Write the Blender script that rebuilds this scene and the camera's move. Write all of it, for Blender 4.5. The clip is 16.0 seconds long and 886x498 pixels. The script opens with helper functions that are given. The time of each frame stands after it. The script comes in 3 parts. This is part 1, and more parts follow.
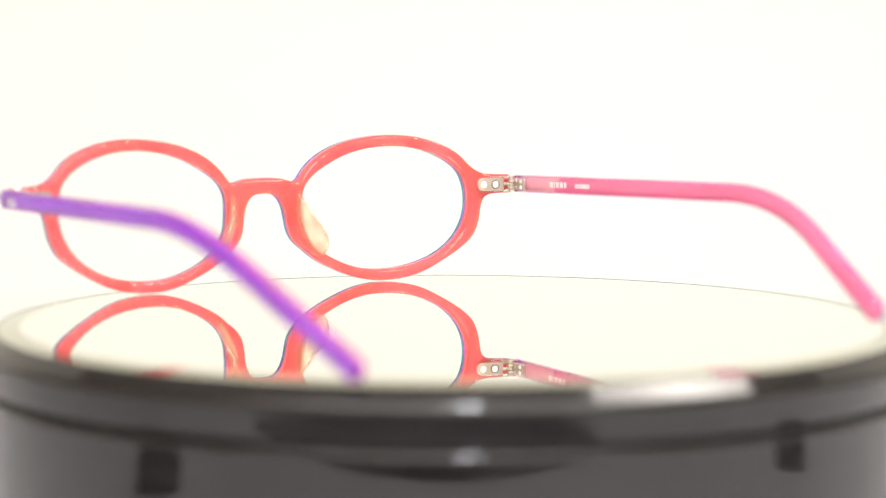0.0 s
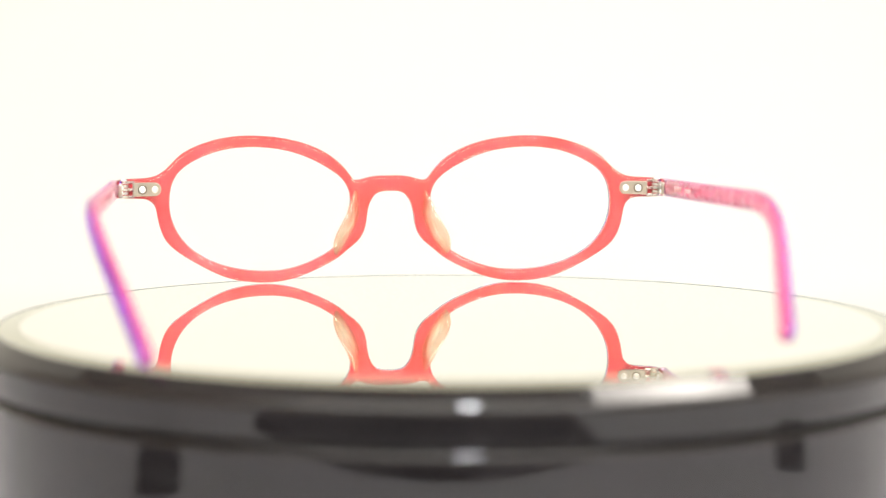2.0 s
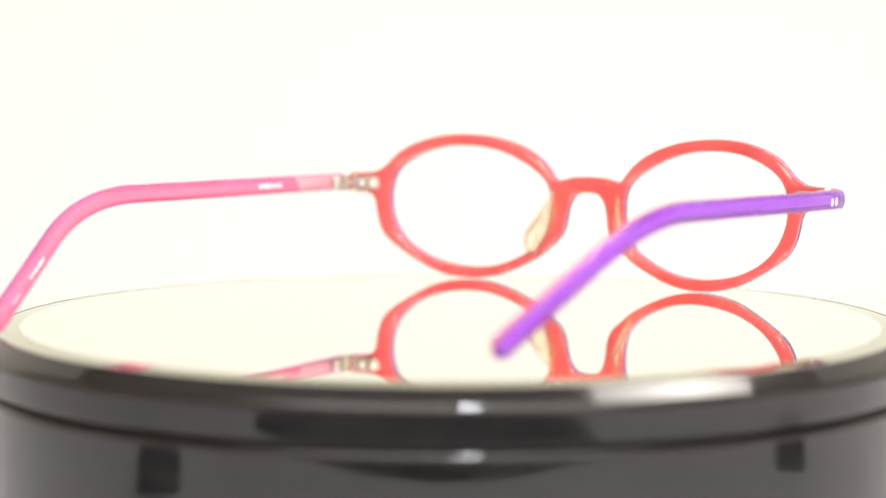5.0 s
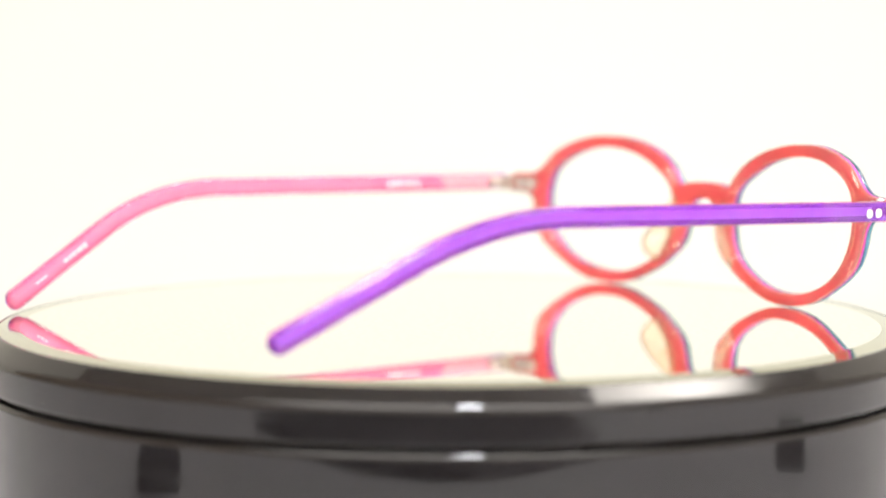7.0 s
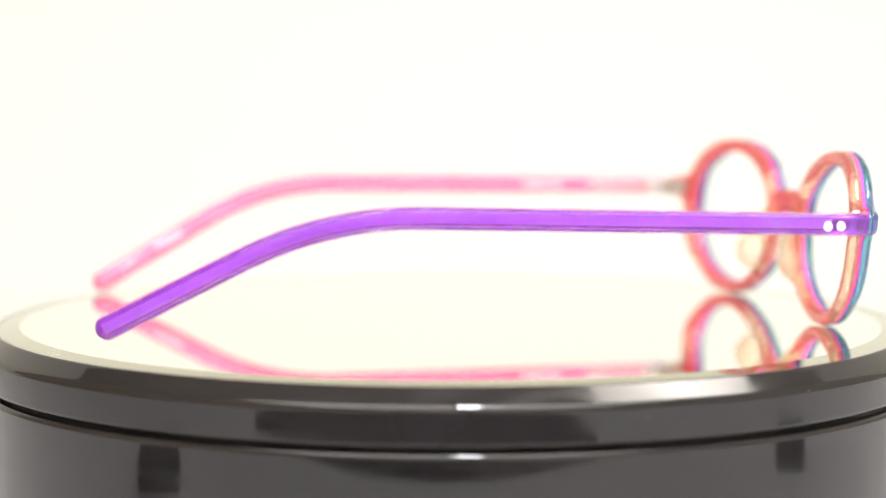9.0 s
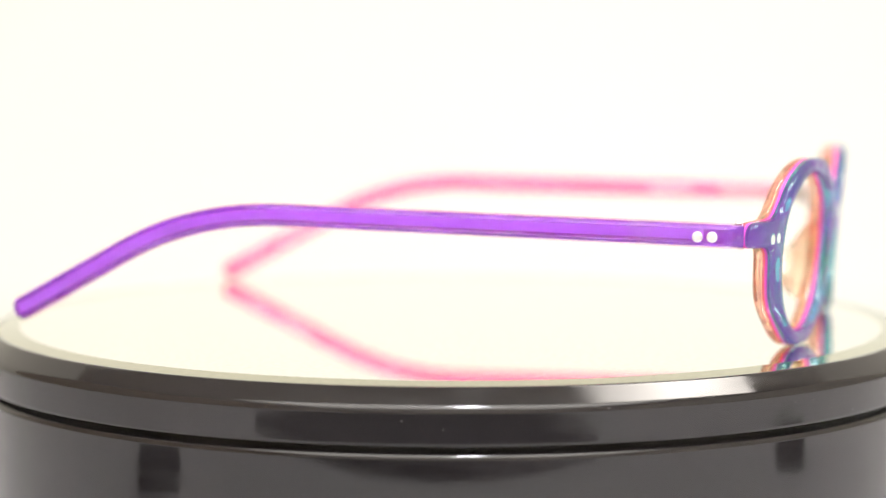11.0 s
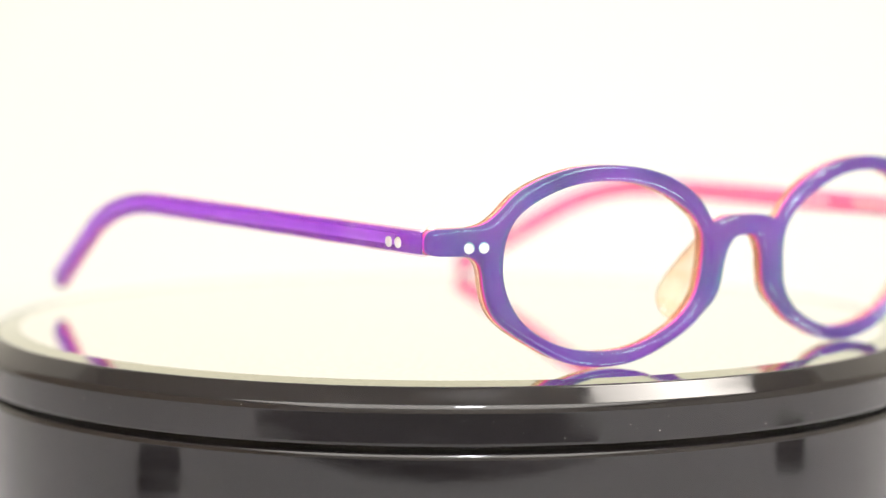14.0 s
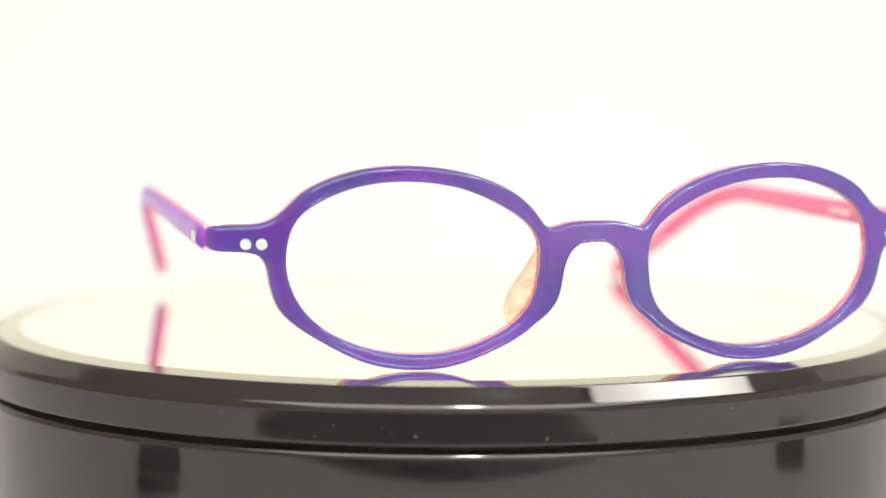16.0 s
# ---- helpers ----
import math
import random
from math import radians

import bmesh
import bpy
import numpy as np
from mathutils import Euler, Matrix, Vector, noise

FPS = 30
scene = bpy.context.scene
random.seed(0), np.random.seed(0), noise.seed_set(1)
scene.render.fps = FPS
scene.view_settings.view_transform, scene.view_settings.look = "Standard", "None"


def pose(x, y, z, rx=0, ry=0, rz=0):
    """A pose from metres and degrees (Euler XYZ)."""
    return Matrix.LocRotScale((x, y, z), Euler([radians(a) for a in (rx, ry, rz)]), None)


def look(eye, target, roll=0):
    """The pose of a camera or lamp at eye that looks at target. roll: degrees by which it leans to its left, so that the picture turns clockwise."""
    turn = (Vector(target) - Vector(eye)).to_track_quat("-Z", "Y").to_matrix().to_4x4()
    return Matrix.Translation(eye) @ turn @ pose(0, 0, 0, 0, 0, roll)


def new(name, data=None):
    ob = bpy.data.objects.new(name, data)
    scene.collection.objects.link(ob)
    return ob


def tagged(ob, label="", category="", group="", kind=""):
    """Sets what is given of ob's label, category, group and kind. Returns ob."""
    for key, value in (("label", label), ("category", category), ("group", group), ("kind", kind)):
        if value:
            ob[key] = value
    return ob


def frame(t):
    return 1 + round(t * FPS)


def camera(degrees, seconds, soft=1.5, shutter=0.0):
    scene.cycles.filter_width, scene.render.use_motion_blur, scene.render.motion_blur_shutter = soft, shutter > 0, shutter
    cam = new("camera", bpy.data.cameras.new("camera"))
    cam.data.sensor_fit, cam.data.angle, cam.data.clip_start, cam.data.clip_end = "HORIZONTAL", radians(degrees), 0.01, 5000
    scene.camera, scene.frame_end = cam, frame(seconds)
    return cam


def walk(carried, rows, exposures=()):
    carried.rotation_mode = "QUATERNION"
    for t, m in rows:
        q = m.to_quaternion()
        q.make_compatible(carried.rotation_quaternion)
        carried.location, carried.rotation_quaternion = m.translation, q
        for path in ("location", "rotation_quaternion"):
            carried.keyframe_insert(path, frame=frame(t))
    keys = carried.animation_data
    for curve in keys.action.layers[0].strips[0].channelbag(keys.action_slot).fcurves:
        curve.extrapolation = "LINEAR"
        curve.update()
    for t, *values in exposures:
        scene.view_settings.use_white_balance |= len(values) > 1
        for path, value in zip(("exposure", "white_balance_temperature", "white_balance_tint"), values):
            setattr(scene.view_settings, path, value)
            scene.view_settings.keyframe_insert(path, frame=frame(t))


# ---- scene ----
from mathutils.geometry import delaunay_2d_cdt

MM = 0.001
START, SPEED = -31.34, 12.30          # degrees at 0 s, degrees a second, clockwise from above
TABLE_Z = -0.042

# ---- camera: stands still, focused on the hinge side of the spectacles ----
cam = camera(23.80, 16.0, soft=1.3)
EYE = Vector((0.0, -0.42988, 0.05166))
AIM = EYE + Vector((-0.0035, 0.99621, -0.08689))
walk(cam, [(0.0, look(EYE, AIM, 0.115)), (16.0, look(EYE, AIM, 0.115))])

# ---- world ----
world = bpy.data.worlds.new("world")
scene.world = world
world.use_nodes = True
world.node_tree.nodes["Background"].inputs[0].default_value = (1.0, 0.97, 0.92, 1)
world.node_tree.nodes["Background"].inputs[1].default_value = 0.2
scene.view_settings.exposure = 0.2


# ---- materials ----
def shader(name):
    m = bpy.data.materials.new(name)
    m.use_nodes = True
    return m, m.node_tree.nodes, m.node_tree.links, m.node_tree.nodes["Principled BSDF"]


def varied(nodes, links, col, scale, amount, detail=4.0):
    """A colour that wanders by the given share on a noise of that scale."""
    co = nodes.new("ShaderNodeTexCoord")
    no = nodes.new("ShaderNodeTexNoise")
    no.inputs["Scale"].default_value = scale
    no.inputs["Detail"].default_value = detail
    links.new(co.outputs["Object"], no.inputs["Vector"])
    ramp = nodes.new("ShaderNodeValToRGB")
    ramp.color_ramp.elements[0].position, ramp.color_ramp.elements[1].position = 0.3, 0.7
    ramp.color_ramp.elements[0].color = (*[max(0, c * (1 - amount)) for c in col], 1)
    ramp.color_ramp.elements[1].color = (*[min(1, c * (1 + amount)) for c in col], 1)
    links.new(no.outputs["Fac"], ramp.inputs["Fac"])
    return ramp.outputs["Color"], no


def body_colour(nodes, links, col, amount, band=0.0, core=None, hold=0.35):
    """The clouded colour of acetate. band: lengthwise streaks; core: the paler colour where the metal core shows through behind the hinge."""
    c, no = varied(nodes, links, col, 70, amount)
    if band:
        at = nodes.new("ShaderNodeAttribute")
        at.attribute_name = "across"
        st = nodes.new("ShaderNodeTexNoise")
        st.inputs["Scale"].default_value, st.inputs["Detail"].default_value = 1.3, 6.0
        links.new(at.outputs["Vector"], st.inputs["Vector"])
        rm = nodes.new("ShaderNodeMapRange")
        rm.inputs["From Min"].default_value, rm.inputs["From Max"].default_value = 0.35, 0.65
        rm.inputs["To Min"].default_value, rm.inputs["To Max"].default_value = 1 - band, 1 + band
        links.new(st.outputs["Fac"], rm.inputs["Value"])
        mu = nodes.new("ShaderNodeVectorMath")
        mu.operation = "SCALE"
        links.new(c, mu.inputs[0])
        links.new(rm.outputs[0], mu.inputs["Scale"])
        c = mu.outputs[0]
    if core:
        co = nodes.new("ShaderNodeTexCoord")
        xyz = nodes.new("ShaderNodeSeparateXYZ")
        links.new(co.outputs["Object"], xyz.inputs[0])
        slant = nodes.new("ShaderNodeMath")
        slant.operation = "MULTIPLY_ADD"
        slant.inputs[1].default_value = 0.7
        links.new(xyz.outputs["Z"], slant.inputs[0])
        links.new(xyz.outputs["Y"], slant.inputs[2])
        step = nodes.new("ShaderNodeMapRange")
        step.inputs["From Min"].default_value, step.inputs["From Max"].default_value = 0.0630, 0.0690
        links.new(slant.outputs[0], step.inputs["Value"])
        peak = nodes.new("ShaderNodeValToRGB")
        peak.color_ramp.elements[0].color, peak.color_ramp.elements[1].color = (0, 0, 0, 1), (hold, hold, hold, 1)
        for at_pos, value in ((0.12, 0.85), (0.45, 0.9), (0.6, hold + 0.05)):
            el = peak.color_ramp.elements.new(at_pos)
            el.color = (value, value, value, 1)
        links.new(step.outputs[0], peak.inputs["Fac"])
        mixc = nodes.new("ShaderNodeMix")
        mixc.data_type = "RGBA"
        links.new(peak.outputs["Color"], mixc.inputs["Factor"])
        links.new(c, mixc.inputs["A"])
        mixc.inputs["B"].default_value = (*core, 1)
        c = mixc.outputs["Result"]
    return c


def layered(name, tint, body, share, glow=0.3, amount=0.15, band=0.0, core=None, hold=0.35, second=None, clear=0.0, grain=85, wavy=0.0):
    """Polished clear tinted acetate, clouded by the given share of a coloured, translucent body."""
    m, nodes, links, b = shader(name)
    c = body_colour(nodes, links, body, amount, band, core, hold)
    links.new(c, b.inputs["Base Color"])
    b.inputs["Roughness"].default_value = 0.05
    b.inputs["IOR"].default_value = 1.49
    tr = nodes.new("ShaderNodeBsdfTranslucent")
    links.new(c, tr.inputs["Color"])
    cloudy = nodes.new("ShaderNodeMixShader")
    cloudy.inputs["Fac"].default_value = glow
    links.new(b.outputs[0], cloudy.inputs[1])
    links.new(tr.outputs[0], cloudy.inputs[2])
    g = nodes.new("ShaderNodeBsdfPrincipled")
    tc, tn = varied(nodes, links, tint, grain, 0.05, 1.0)
    if second:                                   # the tint drifts to a second colour
        ramp = tc.node.color_ramp
        ramp.elements[0].color, ramp.elements[1].color = (*second, 1), (*tint, 1)
    links.new(tc, g.inputs["Base Color"])
    g.inputs["Roughness"].default_value = 0.03
    g.inputs["IOR"].default_value = 1.49
    g.inputs["Transmission Weight"].default_value = 1.0
    through_all = g.outputs[0]
    if wavy:                                     # hand-polished, so not quite even
        co, wn, bu = (nodes.new("ShaderNode" + k) for k in ("TexCoord", "TexNoise", "Bump"))
        wn.inputs["Scale"].default_value, wn.inputs["Detail"].default_value = 230, 1.5
        bu.inputs["Strength"].default_value, bu.inputs["Distance"].default_value = 1.0, wavy
        links.new(co.outputs["Object"], wn.inputs["Vector"])
        links.new(wn.outputs["Fac"], bu.inputs["Height"])
        links.new(bu.outputs[0], g.inputs["Normal"])
        links.new(bu.outputs[0], b.inputs["Normal"])
    if clear:                                    # the share of light that goes straight through the thin sheet
        sheet = nodes.new("ShaderNodeBsdfTransparent")
        links.new(tc, sheet.inputs["Color"])
        gloss = nodes.new("ShaderNodeBsdfGlossy")
        gloss.inputs["Roughness"].default_value = 0.03
        skin = nodes.new("ShaderNodeMixShader")
        skin.inputs["Fac"].default_value = 0.08
        links.new(sheet.outputs[0], skin.inputs[1])
        links.new(gloss.outputs[0], skin.inputs[2])
        both = nodes.new("ShaderNodeMixShader")
        both.inputs["Fac"].default_value = clear
        links.new(through_all, both.inputs[1])
        links.new(skin.outputs[0], both.inputs[2])
        through_all = both.outputs[0]
    mix = nodes.new("ShaderNodeMixShader")
    mix.inputs["Fac"].default_value = share
    links.new(through_all, mix.inputs[1])
    links.new(cloudy.outputs[0], mix.inputs[2])
    links.new(mix.outputs[0], nodes["Material Output"].inputs["Surface"])
    return m


def metal(name, col, rough):
    m, nodes, links, b = shader(name)
    c, no = varied(nodes, links, col, 900, 0.08)
    links.new(c, b.inputs["Base Color"])
    b.inputs["Metallic"].default_value = 1
    b.inputs["Roughness"].default_value = rough
    return m


def paint(name, col, rough, scale=30, amount=0.06, bump=0.0):
    m, nodes, links, b = shader(name)
    c, no = varied(nodes, links, col, scale, amount)
    links.new(c, b.inputs["Base Color"])
    b.inputs["Roughness"].default_value = rough
    if bump:
        bu = nodes.new("ShaderNodeBump")
        bu.inputs["Strength"].default_value = bump
        bu.inputs["Distance"].default_value = 0.0005
        links.new(no.outputs["Fac"], bu.inputs["Height"])
        links.new(bu.outputs[0], b.inputs["Normal"])
    return m


def glowing(name, col, strength, reach=0.0):
    m, nodes, links, b = shader(name)
    b.inputs["Base Color"].default_value = (0.12, 0.12, 0.11, 1)
    b.inputs["Roughness"].default_value = 0.9
    b.inputs["Emission Color"].default_value = (*col, 1)
    b.inputs["Emission Strength"].default_value = strength
    if reach:                                    # brightest over the tube, dimmer to the edges
        co = nodes.new("ShaderNodeTexCoord")
        mp = nodes.new("ShaderNodeMapping")
        mp.inputs["Scale"].default_value = (1 / reach, 1 / reach, 1 / reach)
        links.new(co.outputs["Object"], mp.inputs["Vector"])
        gr = nodes.new("ShaderNodeTexGradient")
        gr.gradient_type = "QUADRATIC_SPHERE"
        links.new(mp.outputs[0], gr.inputs["Vector"])
        mu = nodes.new("ShaderNodeMath")
        mu.operation = "MULTIPLY_ADD"
        mu.inputs[1].default_value, mu.inputs[2].default_value = strength * 0.7, strength * 0.3
        links.new(gr.outputs["Fac"], mu.inputs[0])
        links.new(mu.outputs[0], b.inputs["Emission Strength"])
    return m


def lacquer():
    """Glossy black plastic with faint wiped smears and a slight unevenness."""
    m, nodes, links, b = shader("black_plastic")
    c, no = varied(nodes, links, (0.0118, 0.0105, 0.0112), 14, 0.3)
    links.new(c, b.inputs["Base Color"])
    co = nodes.new("ShaderNodeTexCoord")
    mp = nodes.new("ShaderNodeMapping")
    mp.inputs["Scale"].default_value = (60, 60, 220)
    links.new(co.outputs["Object"], mp.inputs["Vector"])
    sm = nodes.new("ShaderNodeTexNoise")
    sm.inputs["Scale"].default_value, sm.inputs["Detail"].default_value = 1.0, 6.0
    links.new(mp.outputs[0], sm.inputs["Vector"])
    rm = nodes.new("ShaderNodeMapRange")
    rm.inputs["From Min"].default_value, rm.inputs["From Max"].default_value = 0.45, 0.75
    rm.inputs["To Min"].default_value, rm.inputs["To Max"].default_value = 0.045, 0.20
    links.new(sm.outputs["Fac"], rm.inputs["Value"])
    links.new(rm.outputs[0], b.inputs["Roughness"])
    bu = nodes.new("ShaderNodeBump")
    bu.inputs["Strength"].default_value, bu.inputs["Distance"].default_value = 0.10, 0.0001
    links.new(sm.outputs["Fac"], bu.inputs["Height"])
    links.new(bu.outputs[0], b.inputs["Normal"])
    return m


def self_lit():
    """A white backdrop whose light is emission, painted a little dimmer and warmer away from its middle."""
    m, nodes, links, b = shader("self_lit_backdrop")
    b.inputs["Base Color"].default_value = (0.12, 0.12, 0.11, 1)
    b.inputs["Roughness"].default_value = 0.9
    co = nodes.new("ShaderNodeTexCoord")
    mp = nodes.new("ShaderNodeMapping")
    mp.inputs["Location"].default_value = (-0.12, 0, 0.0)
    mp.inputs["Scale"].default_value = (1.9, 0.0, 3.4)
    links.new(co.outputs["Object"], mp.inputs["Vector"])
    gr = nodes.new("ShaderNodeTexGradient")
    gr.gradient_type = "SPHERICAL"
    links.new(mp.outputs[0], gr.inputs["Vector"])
    # falloff of the backdrop's light, painted into the emission colour
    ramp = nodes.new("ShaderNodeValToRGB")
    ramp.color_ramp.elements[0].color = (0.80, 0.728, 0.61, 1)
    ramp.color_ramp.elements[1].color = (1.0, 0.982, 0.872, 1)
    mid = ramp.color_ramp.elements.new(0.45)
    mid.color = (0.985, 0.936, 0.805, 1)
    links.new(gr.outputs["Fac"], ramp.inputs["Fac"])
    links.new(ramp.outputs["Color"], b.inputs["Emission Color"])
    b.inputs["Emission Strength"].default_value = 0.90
    return m


BLACK = lacquer()
AMBER = layered("acetate_amber", (1.0, 0.88, 0.76), (1.0, 0.30, 0.22), 0.07, 0.1, 0.06, second=(1.0, 0.76, 0.54), clear=0.3, wavy=0.00045)
CORAL = layered("acetate_coral", (1.0, 0.5, 0.4), (1.0, 0.12, 0.20), 0.95, 0.10, 0.28, clear=0.8)
PINK = layered("acetate_pink", (1.0, 0.62, 0.88), (0.88, 0.085, 0.60), 0.94, 0.12, 0.18, clear=0.85)
TEAL = layered("acetate_teal", (0.20, 0.66, 0.68), (0.04, 0.28, 0.50), 0.05, second=(0.33, 0.47, 0.80), clear=0.3, wavy=0.0004)
CORE = paint("core_wire", (0.90, 0.86, 0.88), 0.35, 400, 0.05)
CLEAR = layered("acetate_clear_edge", (1.0, 0.90, 0.97), (0.7, 0.12, 0.55), 0.04, clear=0.9)
TEMPLE_VIOLET = layered("acetate_temple_violet", (0.62, 0.25, 1.0), (0.38, 0.05, 0.82), 0.24, 0.25, 0.03, 0.14, (0.52, 0.26, 0.80), clear=0.35, wavy=0.0003)
TEMPLE_PINK = layered("acetate_temple_pink", (1.0, 0.64, 0.74), (1.0, 0.21, 0.42), 0.46, 0.25, 0.03, 0.06, (0.98, 0.56, 0.58), 0.85, clear=0.45, wavy=0.0003)
PAD = layered("acetate_pad", (1.0, 0.97, 0.88), (1.0, 0.84, 0.62), 0.13, 0.3, 0.25, second=(1.0, 0.78, 0.64), clear=0.6, grain=260, wavy=0.0009)
STEEL = metal("hinge_steel", (0.56, 0.52, 0.45), 0.30)
RIVET = metal("rivet_steel", (0.95, 0.95, 0.93), 0.42)
SINK = metal("countersink_shade", (0.22, 0.20, 0.17), 0.45)
POLISHED = metal("knuckle_steel", (0.82, 0.80, 0.75), 0.16)
PRINT = paint("silver_print", (0.95, 0.62, 0.64), 0.4)
MIRROR = metal("mirror_glass", (0.915, 0.888, 0.835), 0.0)
BEVEL = metal("mirror_bevel", (0.50, 0.50, 0.38), 0.06)
CRUMB = paint("pale_dust", (0.8, 0.8, 0.76), 0.8)
DUST = paint("dust", (0.35, 0.34, 0.33), 0.9)
PAPER = paint("white_paper", (0.56, 0.56, 0.585), 0.8, 40, 0.04, 0.1)
# darker, browner copy of WALL: the dimmer left side put into colour
WALL_DIM = paint("dimmed_wall", (0.58, 0.48, 0.37), 0.85, 6, 0.06, 0.1)
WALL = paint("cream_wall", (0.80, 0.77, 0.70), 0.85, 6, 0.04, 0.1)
CEILING = paint("white_ceiling", (0.85, 0.84, 0.80), 0.9, 5, 0.03)
FLOOR = paint("grey_floor", (0.22, 0.20, 0.18), 0.6, 9, 0.2)
DARK = paint("black_board", (0.013, 0.013, 0.021), 0.8, 20, 0.2)
SELF_LIT = self_lit()
DIFFUSER = glowing("softbox_diffuser", (1.0, 0.93, 0.85), 30.0, 0.30)
BULB = glowing("lamp_led", (0.93, 0.95, 1.0), 130.0)
# emission of the added overhead fill
PANEL = glowing("fill_glow", (1.0, 0.95, 0.89), 5.4)


# ---- mesh helpers ----
def part(name, bm, material, parent=None, label="", smooth=True):
    me = bpy.data.meshes.new(name)
    bmesh.ops.recalc_face_normals(bm, faces=bm.faces)
    bm.to_mesh(me)
    bm.free()
    for m in (material if isinstance(material, (list, tuple)) else [material]):
        me.materials.append(m)
    if smooth:
        me.polygons.foreach_set("use_smooth", [True] * len(me.polygons))
    ob = new(name, me)
    if parent is not None:
        ob.parent = parent
    if label:
        ob["label"] = label
    return ob


def box(bm, m, sx, sy, sz, bevel=0.0, seg=2):
    made = bmesh.ops.create_cube(bm, size=1, matrix=m @ Matrix.Diagonal((sx, sy, sz, 1)))
    if bevel:
        es = {e for v in made["verts"] for e in v.link_edges}
        bmesh.ops.bevel(bm, geom=list(es), offset=bevel, segments=seg, affect="EDGES", profile=0.5)


def revolve(profile, seg=160):
    """A closed or open turned shape from (radius, height) pairs."""
    bm = bmesh.new()
    rings = []
    full = [profile[0]]
    for (r0, z0), (r1, z1) in zip(profile, profile[1:]):
        length = math.hypot(r1 - r0, z1 - z0)
        if length > 0.001:                       # keeps long flats flat under smooth shading
            for k in (0.00006 / length, 1 - 0.00006 / length):
                full.append((r0 + (r1 - r0) * k, z0 + (z1 - z0) * k))
        full.append((r1, z1))
    for r, z in full:
        if r <= 0:
            rings.append([bm.verts.new((0, 0, z))])
        else:
            rings.append([bm.verts.new((r * math.cos(2 * math.pi * i / seg), r * math.sin(2 * math.pi * i / seg), z)) for i in range(seg)])
    for a, b in zip(rings, rings[1:]):
        for i in range(seg):
            j = (i + 1) % seg
            if len(a) == 1 and len(b) == 1:
                continue
            if len(a) == 1:
                bm.faces.new((a[0], b[i], b[j]))
            elif len(b) == 1:
                bm.faces.new((a[i], b[0], a[j]))
            else:
                bm.faces.new((a[i], b[i], b[j], a[j]))
    return bm


def dome(r, h, m, seg=20):
    """A low round head on its base at the pose m, bulging along z."""
    return revolve([(r, -h * 0.6), (r, 0), (r * 0.93, h * 0.45), (r * 0.7, h * 0.8), (r * 0.35, h * 0.96), (0, h)], seg)


def stud(name, r, h, m, material, parent, label="", seg=20):
    """A round head of its own, with its origin at its base."""
    ob = part(name, dome(r, h, m, seg), material, parent, label)
    ob.matrix_basis = m
    return ob


# ---- the place: table, self-lit backdrop, room ----
def plain_box(name, x0, x1, y0, y1, z0, z1, material, label, category, kind="structure", bevel=0.0):
    bm = bmesh.new()
    box(bm, pose((x0 + x1) / 2, (y0 + y1) / 2, (z0 + z1) / 2), x1 - x0, y1 - y0, z1 - z0, bevel)
    return tagged(part(name, bm, material, smooth=False), label, category, "", kind)


plain_box("floor", -1.8, 1.8, -2.2, 1.3, -0.84, -0.80, FLOOR, "grey floor of the studio room", "floor")
plain_box("ceiling", -1.8, 1.8, -2.2, 1.3, 1.60, 1.64, CEILING, "plain white ceiling above the table", "ceiling")
plain_box("wall_north", -1.8, 1.8, 1.3, 1.35, -0.8, 1.6, WALL, "plain cream wall behind the screen", "wall")
plain_box("wall_south", -1.8, 1.8, -2.25, -2.2, -0.8, 1.6, WALL, "plain cream wall behind the camera", "wall")
plain_box("wall_east", 1.8, 1.85, -2.2, 1.3, -0.8, 1.6, WALL, "plain cream side wall", "wall")
plain_box("wall_west", -1.85, -1.8, -2.2, 1.3, -0.8, 1.6, WALL_DIM, "plain side wall, coloured darker and browner in place of dimmer light", "wall")


def sweep():
    """White backdrop that curves up out of the table; its light is emission in the material."""
    bm = bmesh.new()
    prof = [(0.125, TABLE_Z + 0.002)]
    for k in range(13):
        a = math.pi / 2 * k / 12
        prof.append((0.42 + 0.2 * math.sin(a), TABLE_Z + 0.2 - 0.2 * math.cos(a) + 0.002))
    prof.append((0.62, 1.2))
    a = [bm.verts.new((-1.1, y, z)) for y, z in prof]
    b = [bm.verts.new((1.1, y, z)) for y, z in prof]
    for i in range(len(prof) - 1):
        bm.faces.new((a[i], b[i], b[i + 1], a[i + 1]))
    bmesh.ops.solidify(bm, geom=bm.faces[:], thickness=0.003)
    return tagged(part("backdrop", bm, SELF_LIT), "plain cream-white backdrop behind the turntable, its light put in as glow", "backdrop", "", "structure")


sweep()


def table():
    top = new("table")
    bm = bmesh.new()
    box(bm, pose(0, -0.01, TABLE_Z - 0.015), 2.0, 1.26, 0.03, 0.003)
    part("tabletop", bm, PAPER, top)
    for x in (-0.95, 0.95):
        for y in (-0.58, 0.57):
            bm = bmesh.new()
            box(bm, pose(x, y, (TABLE_Z - 0.03 - 0.8) / 2), 0.05, 0.05, 0.8 + TABLE_Z - 0.03, 0.003)
            part("leg", bm, PAPER, top)
    return tagged(top, "white paper-covered table under the turntable", "table")


table()


